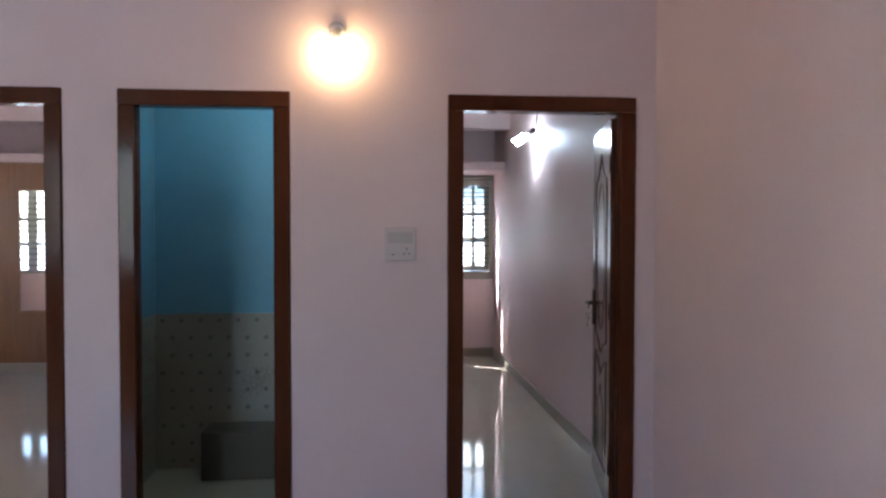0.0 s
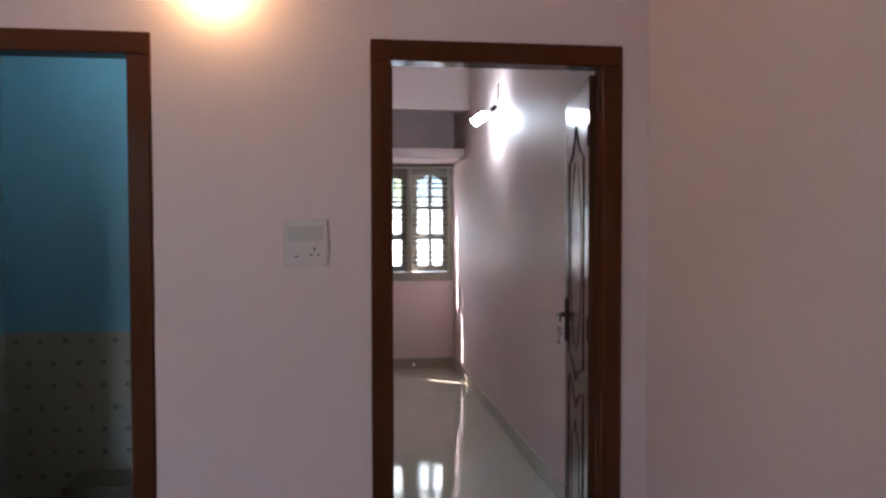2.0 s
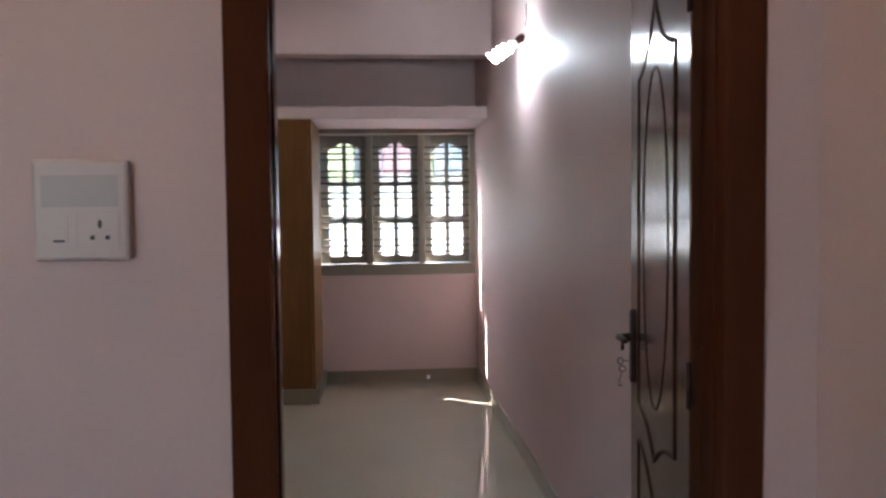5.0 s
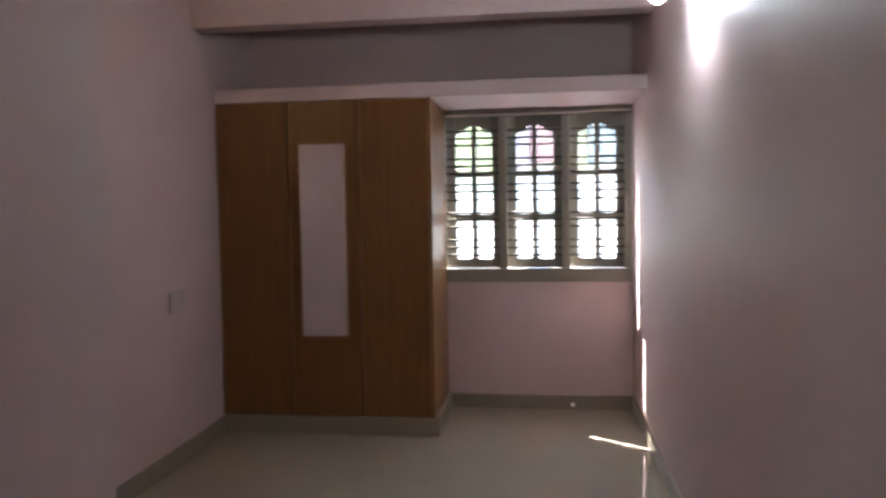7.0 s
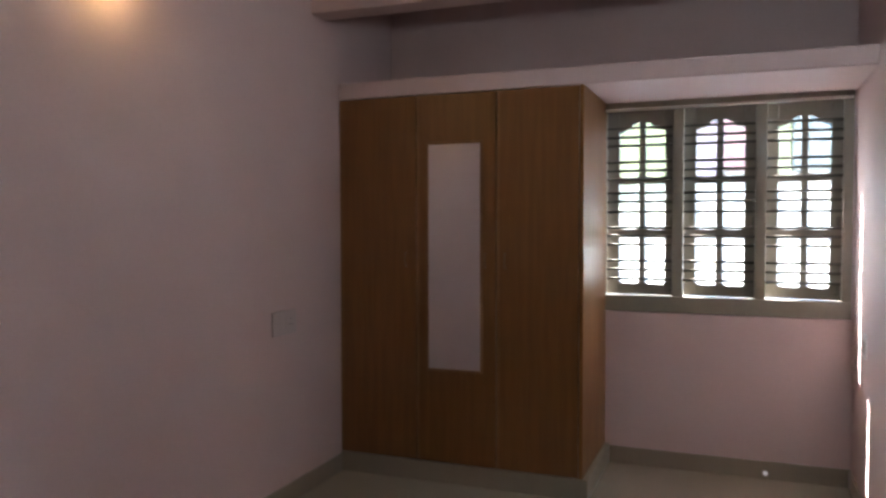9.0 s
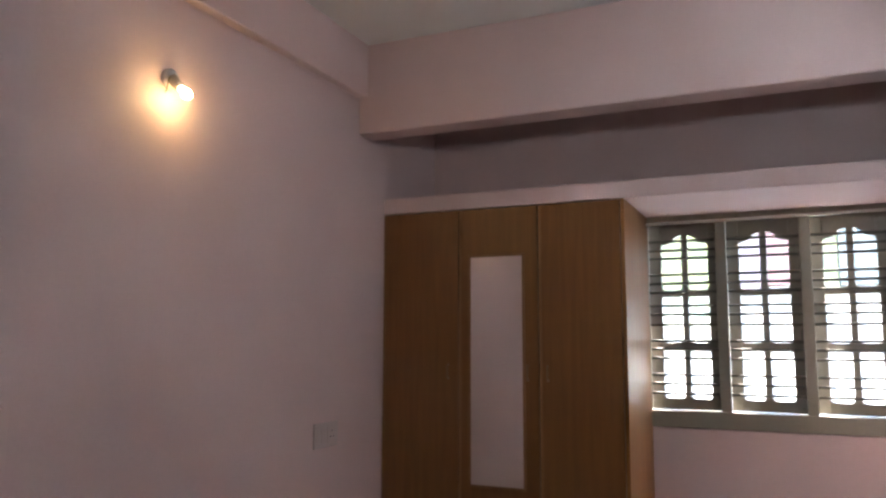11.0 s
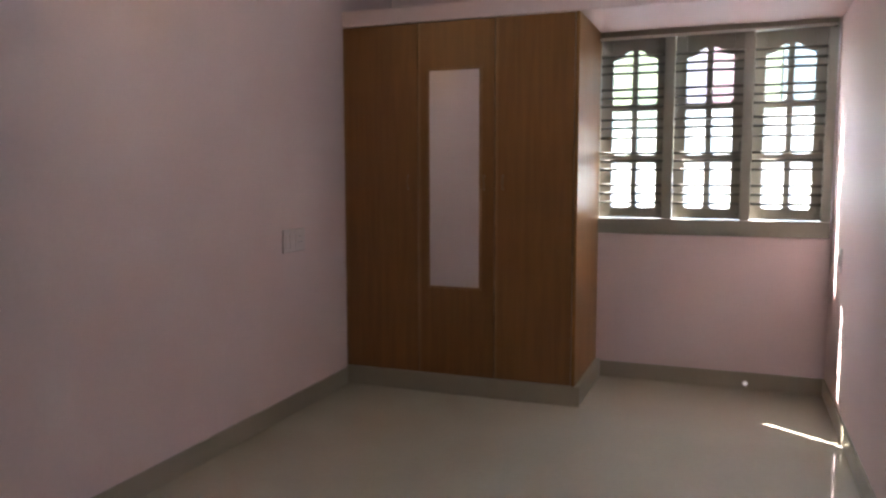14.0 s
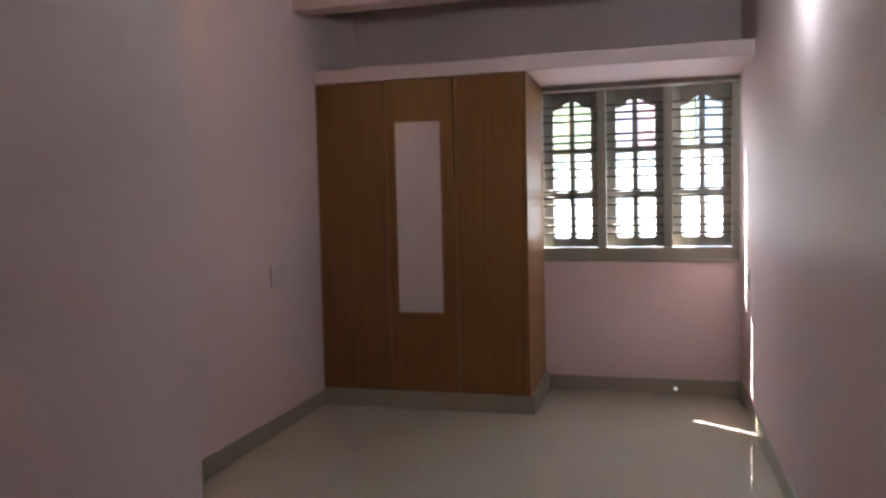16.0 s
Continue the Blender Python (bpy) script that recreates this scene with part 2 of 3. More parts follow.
def slab_with_holes(u0, u1, z0, z1, d0, d1, holes, along='x'):
    """A wall from u0 to u1 and z0 to z1, d0 to d1 thick, with rectangular holes (u0, u1, z0, z1) right through it."""
    us = sorted({u0, u1, *[h[0] for h in holes], *[h[1] for h in holes]})
    zs = sorted({z0, z1, *[h[2] for h in holes], *[h[3] for h in holes]})
    full = {}
    for i in range(len(us) - 1):
        for j in range(len(zs) - 1):
            cu, cz = (us[i] + us[i + 1]) / 2, (zs[j] + zs[j + 1]) / 2
            full[i, j] = not any(h[0] < cu < h[1] and h[2] < cz < h[3] for h in holes)
    bm = bmesh.new()
    made = {}

    def v(u, d, z):
        key = (u, d, z)
        if key not in made:
            made[key] = bm.verts.new((u, d, z) if along == 'x' else (d, u, z))
        return made[key]

    for (i, j), solid in full.items():
        if not solid:
            continue
        a, b, c, e = us[i], us[i + 1], zs[j], zs[j + 1]
        bm.faces.new((v(a, d0, c), v(b, d0, c), v(b, d0, e), v(a, d0, e)))
        bm.faces.new((v(a, d1, e), v(b, d1, e), v(b, d1, c), v(a, d1, c)))
        if not full.get((i - 1, j)):
            bm.faces.new((v(a, d0, c), v(a, d0, e), v(a, d1, e), v(a, d1, c)))
        if not full.get((i + 1, j)):
            bm.faces.new((v(b, d0, e), v(b, d0, c), v(b, d1, c), v(b, d1, e)))
        if not full.get((i, j - 1)):
            bm.faces.new((v(b, d0, c), v(a, d0, c), v(a, d1, c), v(b, d1, c)))
        if not full.get((i, j + 1)):
            bm.faces.new((v(a, d0, e), v(b, d0, e), v(b, d1, e), v(a, d1, e)))
    bmesh.ops.recalc_face_normals(bm, faces=bm.faces[:])
    return bm


# ---- the shell of the house ----
H = 2.97                      # ceiling height
RIGHT, LEFT = 1.495, -1.139     # bedroom side walls
WIN_Y = 4.962                  # inner face of the window wall
FRONT = 4.269                 # front of wardrobe and loft slab
BLEFT = -1.225                # bathroom side wall
D1 = (.455, 1.391)            # bedroom door frame, outer
D2 = (-1.087, -.297)          # bathroom door frame, outer
D3 = (-2.27, -1.335)          # far room door frame, outer
DTOP = 2.12
DRAIN_X, DRAIN_Z = 1.083, .033     # drain hole under the window
DRAIN = (DRAIN_X - .0122, DRAIN_X + .0122, DRAIN_Z - .0122, DRAIN_Z + .0122)
structure("floor", box(-5.7, RIGHT, -6.4, WIN_Y, -.12, 0), TILE, "polished cream vitrified tile floor", "floor")
structure("ceiling", box(-5.85, 1.65, -6.55, 5.12, H, H + .12), WHITEWASH, "plain white painted ceiling", "ceiling")
structure("wall_doors", slab_with_holes(-5.7, RIGHT, 0, H, 0, .13, [(a, b, 0, DTOP) for a, b in (D1, D2, D3)] + [(-5.29, -4.3, .76, 2.06)]), PINK,
          "pink painted wall with three doorways", "wall")
structure("wall_right", box(RIGHT, 1.65, -6.4, 5.12, 0, H), PINK, "long pink painted side wall", "wall")
structure("wall_window", slab_with_holes(-5.7, RIGHT, 0, H, WIN_Y, 5.06, [(.10, 1.488, .880, 2.073), DRAIN]), PINK, "pink painted wall with barred window", "wall")
structure("wall_partition", box(-1.25, LEFT, 1.07, WIN_Y, 0, H), PINK, "pink painted wall between the bedrooms", "wall")
structure("wall_bath_left", box(-1.33, BLEFT, .13, 1.0695, 0, H), PINK, "pink painted wall beside the bathroom", "wall")
structure("wall_bath_side", box(-.16, -.035, .13, 1.2, 0, H), PINK, "pink painted short wall beside the entry", "wall")
structure("wall_bath_back", box(LEFT, -.16, 1.07, 1.2, 0, H), PINK, "pink painted wall behind the bathroom", "wall")
# the hole is invented, to let the far room's side fill in
structure("wall_far_left", slab_with_holes(-.15, 5.12, 0, H, -5.85, -5.7, [(1.8, 2.5, 1.25, 2.2)], along='y'), PINK, "pink painted outer wall of far room", "wall")
structure("wall_hall_left", slab_with_holes(-6.4, 0, 0, H, -4.05, -3.9, [], along='y'), PINK, "plain pink painted hall wall", "wall")
# unseen wall; its opening is added to hold the hall's fill light
structure("wall_hall_back", slab_with_holes(-4.05, RIGHT, 0, H, -6.55, -6.4, [(-3.8, -2.4, 1.05, 2.45)]), PINK, "pink painted hall wall with added window opening", "wall")

structure("wall_reveal", box(.099, .1935, WIN_Y + .0005, WIN_Y + .02, .880, 2.073), PINK, "narrow pink plaster edge beside the window", "wall")

# bathroom linings
structure("wall_bath_paint_back", box(BLEFT + .012, -.172, 1.062, 1.0695, .95, H), BLUE, "blue distempered upper bathroom wall", "wall")
structure("wall_bath_paint_side", box(BLEFT + .0005, BLEFT + .008, .131, 1.0695, .95, H), BLUE, "blue distempered upper bathroom wall", "wall")
structure("wall_bath_paint_right", box(-.168, -.1605, .131, 1.0695, .95, H), BLUE, "blue distempered upper bathroom wall", "wall")
structure("wall_bath_tile_back", box(BLEFT + .013, -.173, 1.058, 1.0695, 0, .949), DADO, "beige bathroom wall tiles with dark motifs", "wall tiles")
structure("wall_bath_tile_side", box(BLEFT + .0005, BLEFT + .012, .131, 1.0695, 0, .949), DADO, "beige bathroom wall tiles with dark motifs", "wall tiles")
structure("wall_bath_tile_right", box(-.172, -.1605, .131, 1.0695, 0, .949), DADO, "beige bathroom wall tiles with dark motifs", "wall tiles")
structure("bath_floor", box(BLEFT + .013, -.173, .131, 1.057, 0, .004), SKIRT, "dull beige tiled bathroom floor", "floor")
structure("bath_step", box(-.895, -.173, .80, 1.057, .0045, .285, bevel=.006), DARKTILE, "dark tiled raised bathroom platform", "platform")

# beams and loft slab
structure("beam_cross", box(LEFT, RIGHT, 3.979, 4.135, 2.470, H - .001, bevel=.008), PINK, "pink painted ceiling beam across the room", "beam")
structure("beam_side", box(LEFT + .0005, LEFT + .055, 1.2, 3.978, 2.670, H - .001, bevel=.006), PINK, "pink painted beam along the side wall", "beam")
structure("loft_slab", box(LEFT + .001, RIGHT - .001, FRONT, WIN_Y - .001, 2.071, 2.160, bevel=.006), PINK, "pink painted concrete loft shelf", "loft shelf")
structure("far_beam", box(-5.69, -1.251, 3.925, 4.08, 2.47, H - .001, bevel=.008), PINK, "pink painted ceiling beam in far room", "beam")
structure("far_loft_slab", box(-5.69, -1.251, FRONT, WIN_Y - .001, 2.115, 2.20, bevel=.006), PINK, "pink painted concrete loft in far room", "loft shelf")


def skirting(x0, x1, y0, y1):
    bm = box(x0, x1, y0, y1, .0005, .098, bevel=.002)
    structure("baseboard", bm, SKIRT, "grey-green tile skirting along the wall", "skirting")


skirting(RIGHT - .011, RIGHT - .0005, .14, WIN_Y - .0005)
structure("baseboard", slab_with_holes(.25, RIGHT - .0115, .0005, .098, WIN_Y - .011, WIN_Y - .0005, [DRAIN]), SKIRT, "grey-green tile skirting under the window", "skirting")
skirting(LEFT + .0005, LEFT + .011, 1.212, FRONT - .001)
skirting(LEFT + .0115, -.0245, 1.2005, 1.211)
skirting(-.0345, -.0245, .14, 1.2)


# ---- doors ----
def door_frame(name, x0, x1, label):
    w = .075
    d = thing(name, label, "door frame", pose((x0 + x1) / 2, 0, 0), kind="structure")
    hx = (x1 - x0) / 2 - .002
    for s in (-1, 1):
        a, b = sorted((s * hx, s * (hx - w)))
        bm = box(a, b, -.016, .088, .0005, DTOP - w - .004, bevel=.005)
        part("jamb", bm, FRAME, d)
        bm = box(*sorted((s * (hx - w - .0005), s * (hx - w - .004))), .02, .048, .0005, DTOP - w - .005, bevel=.002)
        part("door_stop", bm, FRAME, d)
    part("head", box(-hx, hx, -.016, .088, DTOP - w - .003, DTOP - .003, bevel=.005), FRAME, d)
    return d


door_1 = door_frame("door_1", *D1, "glossy dark brown door frame with open door")
door_2 = door_frame("door_2", *D2, "glossy dark brown frame of bathroom doorway")
door_3 = door_frame("door_3", *D3, "glossy dark brown frame of far doorway")


def arc(p, q, bulge, k=10):
    """Points from p to q along a curve that swells sideways by bulge."""
    p, q = Vector(p), Vector(q)
    n = Vector((-(q - p).y, (q - p).x)).normalized()
    return [p.lerp(q, i / k) + n * bulge * math.sin(math.pi * i / k) for i in range(k + 1)]


def door_leaf(parent, at):
    """Moulded door leaf: x from the hinge to the free edge, its room face at y = 0."""
    w, h = .783, 2.03
    leaf = part("leaf", box(.002, w, 0, .035, .008, h, bevel=.003), LEAF, parent, "dark brown moulded door leaf standing open", at=at)

    def bead(pts, r=.005, closed=False):
        part("moulding", tube(bmesh.new(), [(x, .002, z) for x, z in pts], r, 8, closed), GROOVE, leaf, smooth=True)

    a, b, m = w * .183, w * .81, w * .4965
    top = arc((a, 1.735), (m, 1.885), -.035)[:-1] + arc((m, 1.885), (b, 1.735), -.035)
    bot = arc((b, .86), (m, .775), -.02)[:-1] + arc((m, .775), (a, .86), -.02)
    bead([(a, .86 + (1.735 - .86) * i / 4) for i in range(4)] + [tuple(p) for p in top] + [(b, 1.735 - (1.735 - .86) * i / 4) for i in range(1, 4)] + [tuple(p) for p in bot[:-1]], .0064, True)
    bead([(m + w * .215 * math.sin(2 * math.pi * i / 40), 1.315 + .41 * math.cos(2 * math.pi * i / 40)) for i in range(40)], .0043, True)
    dip = arc((a, .76), (m, .655), .02)[:-1] + arc((m, .655), (b, .76), .02)
    bead([(a, .17), (a, .45)] + [tuple(p) for p in dip] + [(b, .45), (b, .17)], .0064, True)
    c, d = w * .33, w * .66
    up = arc((c, .50), (m, .60), -.02)[:-1] + arc((m, .60), (d, .50), -.02)
    bead([(c, .22), (c, .36)] + [tuple(p) for p in up] + [(d, .36), (d, .22)], .0045, True)
    # lever handle on its plate, with keys in the lock
    px = w - .045
    plate = [(px + .019 * math.cos(q), (1.084 if math.sin(q) > 0 else .910) + .019 * math.sin(q)) for q in (math.pi * (i + .5) / 10 for i in range(20))]
    bm = prism(plate, -.009, -.0003)
    bmesh.ops.bevel(bm, geom=[e for e in bm.edges if all(v.co.y < -.005 for v in e.verts)], offset=.003, segments=2, affect='EDGES', profile=.5)
    hand = part("handle_plate", bm, BRONZE, leaf, "dark bronze rounded handle plate")
    for z in (.906, 1.088):
        part("screw", tube(bmesh.new(), [(px, -.0115, z), (px, -.0085, z)], .005, 10), CHROME, hand, "bright steel screw")
    bm = tube(bmesh.new(), [(px, -.008, 1.022), (px, -.020, 1.022), (px, -.036, 1.023)], .011, 12, taper=[.016, .012, .011])
    tube(bm, [(px + .014, -.037, 1.023), (px + .004, -.039, 1.023), (px - .03, -.038, 1.025), (px - .07, -.036, 1.025), (px - .084, -.034, 1.025), (px - .094, -.033, 1.024)], .009, 10, taper=[.008, .011, .0095, .0085, .0075, .005])
    part("lever", bm, BRONZE, hand, "dark bronze curved door lever", True)
    part("lock_knob", tube(bmesh.new(), [(px, -.030, 1.010), (px, -.030, .988), (px, -.030, .984)], .005, 8, taper=[.0045, .0055, .003]), BRONZE, hand, smooth=True)

    def key(name, label, turn, bow_at):
        """A key whose shank runs down from its square bow; turn lays it over."""
        bm = tube(bmesh.new(), [(.0085 * math.cos(q) * (1.15 if abs(math.cos(q)) > .6 else 1), 0, .0075 * math.sin(q)) for q in (math.pi * i / 6 for i in range(12))], .0028, 6, True)
        tube(bm, [(0, 0, -.010), (0, 0, -.052)], .0024, 8)
        bx(bm, .001, .011, -.0012, .0012, -.052, -.044, .0005)
        bx(bm, .001, .008, -.0012, .0012, -.041, -.037, .0005)
        part(name, bm, CHROME, hand, label, at=pose(*bow_at) @ turn)

    key("key", "dull steel key standing in the lock", pose(0, 0, 0, 90) @ pose(0, 0, 0, 0, 0, 90), (px, -.036, .954))
    key("spare_key", "dull steel key hanging from the first", pose(0, 0, 0, -13) @ pose(0, 0, 0, 0, 0, 90), (px, -.030, .931))
    for z in (.25, 1.05, 1.8):
        part("hinge", tube(bmesh.new(), [(0, -.002, z - .045), (0, -.002, z + .045)], .006, 10), BRONZE, leaf, smooth=True)
    return leaf


# the leaf swings in to a little past square, towards the side wall
door_leaf(door_1, pose(1.297 - (D1[0] + D1[1]) / 2, .095, 0, 0, 0, 79.6) @ Matrix.Diagonal((1, -1, 1, 1)))


# ---- window ----
def sash(parent, x0, x1, panes, hinge_turn):
    """A casement hung at its right edge, x0 to x1, with two columns of panes, arched at the top."""
    (a, b), (c, d) = panes
    rows = ((1.035, 1.298), (1.344, 1.602), (1.640, 1.897))
    at = pose(x1, 4.934, 0, 0, 0, hinge_turn)
    bm = bmesh.new()
    t0, t1, zb, zt = 0, .030, .9738, 2.026
    X = lambda x: x - x1
    bx(bm, X(x0), X(a), t0, t1, zb, zt, .003)
    bx(bm, X(d), 0, t0, t1, zb, zt, .003)
    bx(bm, X(b), X(c), t0 + .004, t1 - .002, zb + .02, zt - .02, .003)
    for z0, z1 in ((zb, 1.035), (1.298, 1.344), (1.602, 1.640)):
        bx(bm, X(a) - .003, X(d) + .003, t0 + .002, t1 - .001, z0, z1, .003)
    crown = [(X(a) - .002, zt), (X(a) - .002, 1.893)]
    mid = (a + d) / 2
    half = (d - a) / 2

    def arch(s):
        """Height of the arched cut at s, 0 at the side and 1 at the middle."""
        if s < .42:
            return 1.897 + .012 * math.sin(s / .42 * math.pi / 2)
        k = (s - .42) / .58
        return 1.905 + .048 * math.sqrt(max(0, 1 - (1 - k) ** 2))

    for i in range(0, 33):
        x = a + (d - a) * i / 32
        crown.append((X(x), arch(1 - abs(x - mid) / half)))
    crown += [(X(d) + .002, 1.893), (X(d) + .002, zt)]
    top = prism(crown, t0 + .003, t1 - .002)
    me = bpy.data.meshes.new("tmp")
    top.to_mesh(me)
    top.free()
    bm.from_mesh(me)
    bpy.data.meshes.remove(me)
    s = part("sash", bm, SASH, parent, "taupe painted casement slightly ajar", at=at)
    for z0, z1 in rows:
        for p, q in ((a, b), (c, d)):
            z2 = z1 if z1 < 1.8 else 1.955
            part("pane", box(X(p) - .004, X(q) + .004, .012, .016, z0 - .004, z2 + .004), PANE if z1 < 1.3 else PANE_MIDDLE if z1 < 1.8 else PANE_CLEAR, s, "frosted window pane" if z1 < 1.8 else "dusty clear window pane")
            # the lower corners of each light are cut round
            for edge, way in ((X(p), 1), (X(q), -1)):
                R = .020
                bow = [(edge + way * R * (1 - math.cos(k * math.pi / 10)), z0 + R * (1 - math.sin(k * math.pi / 10))) for k in range(6)]
                part("corner_fillet", prism([(edge - way * .001, z0 - .001)] + bow, .005, .026), SASH, s)
    # stay hook at the foot of the free stile, and the bolt above it
    hx = -.030
    bm = tube(bmesh.new(), [(hx, -.002, 1.052), (hx, -.012, 1.046), (hx + .004, -.014, 1.018), (hx - .004, -.014, 1.002), (hx - .014, -.012, 1.006)], .0032, 6)
    part("stay_hook", bm, STEEL, s, smooth=True)
    bm = tube(bmesh.new(), [(hx, -.005, 1.42), (hx, -.005, 1.35)], .004, 8)
    bx(bm, hx - .010, hx + .010, -.003, .001, 1.36, 1.41, .001)
    part("bolt", bm, STEEL, s)
    return s


WINDOW_AT = Matrix.Translation((-.0122, .050, .0012)) @ Matrix.Diagonal((1.0048, 1, 1.0043, 1))
window_1 = thing("window_1", "taupe three-casement window with horizontal bars", "window", WINDOW_AT, kind="structure")
WX0, WX1, WZ0, WZ1 = .205, 1.489, .880, 2.060
part("sill_rail", box(WX0, WX1, 4.893, 4.985, WZ0, .970, bevel=.004), TAUPE, window_1)
part("head_rail", box(WX0, WX1, 4.893, 5.008, 2.028, WZ1, bevel=.004), TAUPE, window_1)
part("side_post", box(WX0, .235, 4.893, 4.932, .9705, 2.0275, bevel=.003), TAUPE, window_1)
part("side_post", box(1.441, WX1, 4.893, 4.932, .9705, 2.0275, bevel=.003), TAUPE, window_1)
for a, b in ((.597, .655), (1.023, 1.077)):
    part("mullion", box(a, b, 4.895, 4.932, .9705, 2.0275, bevel=.004), TAUPE, window_1)
sash(window_1, .228, .622, ((.297, .409), (.443, .553)), -4.0)
sash(window_1, .648, 1.048, ((.712, .821), (.856, .968)), -7.6)
sash(window_1, 1.070, 1.455, ((1.132, 1.244), (1.278, 1.385)), -10.0)
BARS = (1.917, 1.865, 1.818, 1.725, 1.676, 1.628, 1.550, 1.501, 1.444, 1.354, 1.308, 1.258, 1.167, 1.117, 1.064)
bar_meshes = {}
for a, b in ((.236, .5965), (.6555, 1.0225), (1.0775, 1.4405)):
    me = mesh_of("grille_bar", tube(bmesh.new(), [(a, 0, 0), (b, 0, 0)], .0076, 8), STEEL, True)
    for z in BARS:
        o = new("grille_bar", me)
        o.parent = window_1
        o.matrix_basis = pose(0, 4.914, z)

curtain_rod = thing("curtain_rod", "slim cream curtain rod above the window", "curtain rod", WINDOW_AT)
part("rod", tube(bmesh.new(), [(.225, 4.865, 2.012), (1.478, 4.865, 2.022)], .0085, 10), ROD, curtain_rod, smooth=True)
for x, z in ((.232, 2.012), (1.470, 2.022)):
    bm = box(x - .006, x + .006, 4.862, 4.893, z - .012, z + .012, bevel=.002)
    part("bracket", bm, BRONZE, curtain_rod)

# far room window, seen in the mirror
window_2 = thing("window_2", "barred wooden window of the far room", "window", pose(0, 0, 0), kind="structure")
part("side_post", box(-5.288, -5.206, .02, .10, .762, 2.058, bevel=.004), TAUPE, window_2)
part("side_post", box(-4.362, -4.302, .02, .10, .762, 2.058, bevel=.004), TAUPE, window_2)
part("mullion", box(-4.85, -4.76, .02, .10, .8205, 2.0, bevel=.004), TAUPE, window_2)
part("sill_rail", box(-5.2055, -4.3625, .02, .10, .762, .82, bevel=.004), TAUPE, window_2)
part("head_rail", box(-5.2055, -4.3625, .02, .10, 2.0005, 2.058, bevel=.004), TAUPE, window_2)
for a, b in ((-5.10, -4.955), (-4.65, -4.50)):
    part("stile", box(a, b, .03, .07, .821, 1.9995, bevel=.003), TAUPE, window_2)
for z in (1.2, 1.6):
    for a, b in ((-5.2055, -5.1005), (-4.9545, -4.8505), (-4.7595, -4.6505), (-4.4995, -4.3625)):
        part("rail", box(a, b, .035, .065, z - .02, z + .02, bevel=.003), TAUPE, window_2)
me = mesh_of("grille_bar", tube(bmesh.new(), [(-5.2055, 0, 0), (-4.3625, 0, 0)], .011, 8), STEEL, True)
for i in range(13):
    o = new("grille_bar", me)
    o.parent = window_2
    o.matrix_basis = pose(0, .11, .89 + i * .085)


# ---- wardrobes ----
def wardrobe(at, width, seams, mirror, side_panel, top, label):
    """Built-in wardrobe: x from its left end, front at y = 0."""
    w = thing("wardrobe", label, "wardrobe", at, "built-in wardrobes")
    d = WIN_Y - FRONT - .002
    part("plinth", box(0, width + (.026 if side_panel else 0), -.001, d, .0005, .110, bevel=.003), SKIRT, w, "grey-green tiled plinth")
    part("carcass", box(.001, width - .019, .022, d, .1105, top, bevel=.001), DARK, w)
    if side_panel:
        # side towards the window, in the laminate coloured as if lit
        part("side_panel", box(width - .0185, width, .001, d, .1105, top, bevel=.002), LAM_SIDE, w, "teak laminate side panel with window light in its colour")
    edges = [.002] + list(seams) + [width - .0195 if side_panel else width - .002]
    for i in range(len(edges) - 1):
        a, b = edges[i] + .003, edges[i + 1] - .003
        has = mirror and a < (mirror[0] + mirror[1]) / 2 < b
        door = part("door", box(a, b, 0, .0195, .114, top - .003, bevel=.002), LAM, w, "teak laminate door with mirror" if has else "teak laminate wardrobe door")
        # raised lipping down the left edge
        part("edge_strip", box(a + .0005, a + .014, -.0035, -.0003, .116, top - .006, bevel=.0012), LAM_EDGE, door)
        if has:
            m0, m1, z0, z1 = mirror
            part("mirror", box(m0, m1, -.004, -.0005, z0, z1, bevel=.0012), MIRROR, door, "tall narrow wardrobe mirror")
            e = .012
            bm = bmesh.new()
            for q in ((m0 - e, m0 - .0005, z0 - e, z1 + e), (m1 + .0005, m1 + e, z0 - e, z1 + e), (m0, m1, z0 - e, z0 - .0005), (m0, m1, z1 + .0005, z1 + e)):
                bx(bm, q[0], q[1], -.008, -.0003, q[2], q[3], .002)
            part("mirror_frame", bm, LAM_EDGE, door)
        hx = b - .055 if i < 2 else a + .045
        bm = tube(bmesh.new(), [(hx, -.001, 1.232), (hx, -.016, 1.231), (hx, -.019, 1.226), (hx, -.019, 1.166), (hx, -.016, 1.161), (hx, -.001, 1.160)], .0034, 8)
        part("handle", bm, DULL, door, "slim steel pull handle", True)
    return w


X0 = LEFT + .002
wardrobe(pose(X0, FRONT, 0), .222 - X0, (-.673 - X0, -.226 - X0), (-.602 - X0, -.312 - X0, .616, 1.805), True, 2.0695,
         "brown teak laminate wardrobe with mirrored middle door")
F0 = -4.38
wardrobe(pose(F0, FRONT, 0), 1.9, (.62, 1.24), (-3.385 - F0, -3.085 - F0, .640, 1.835), False, 2.1135,
         "brown teak laminate wardrobe in far room")


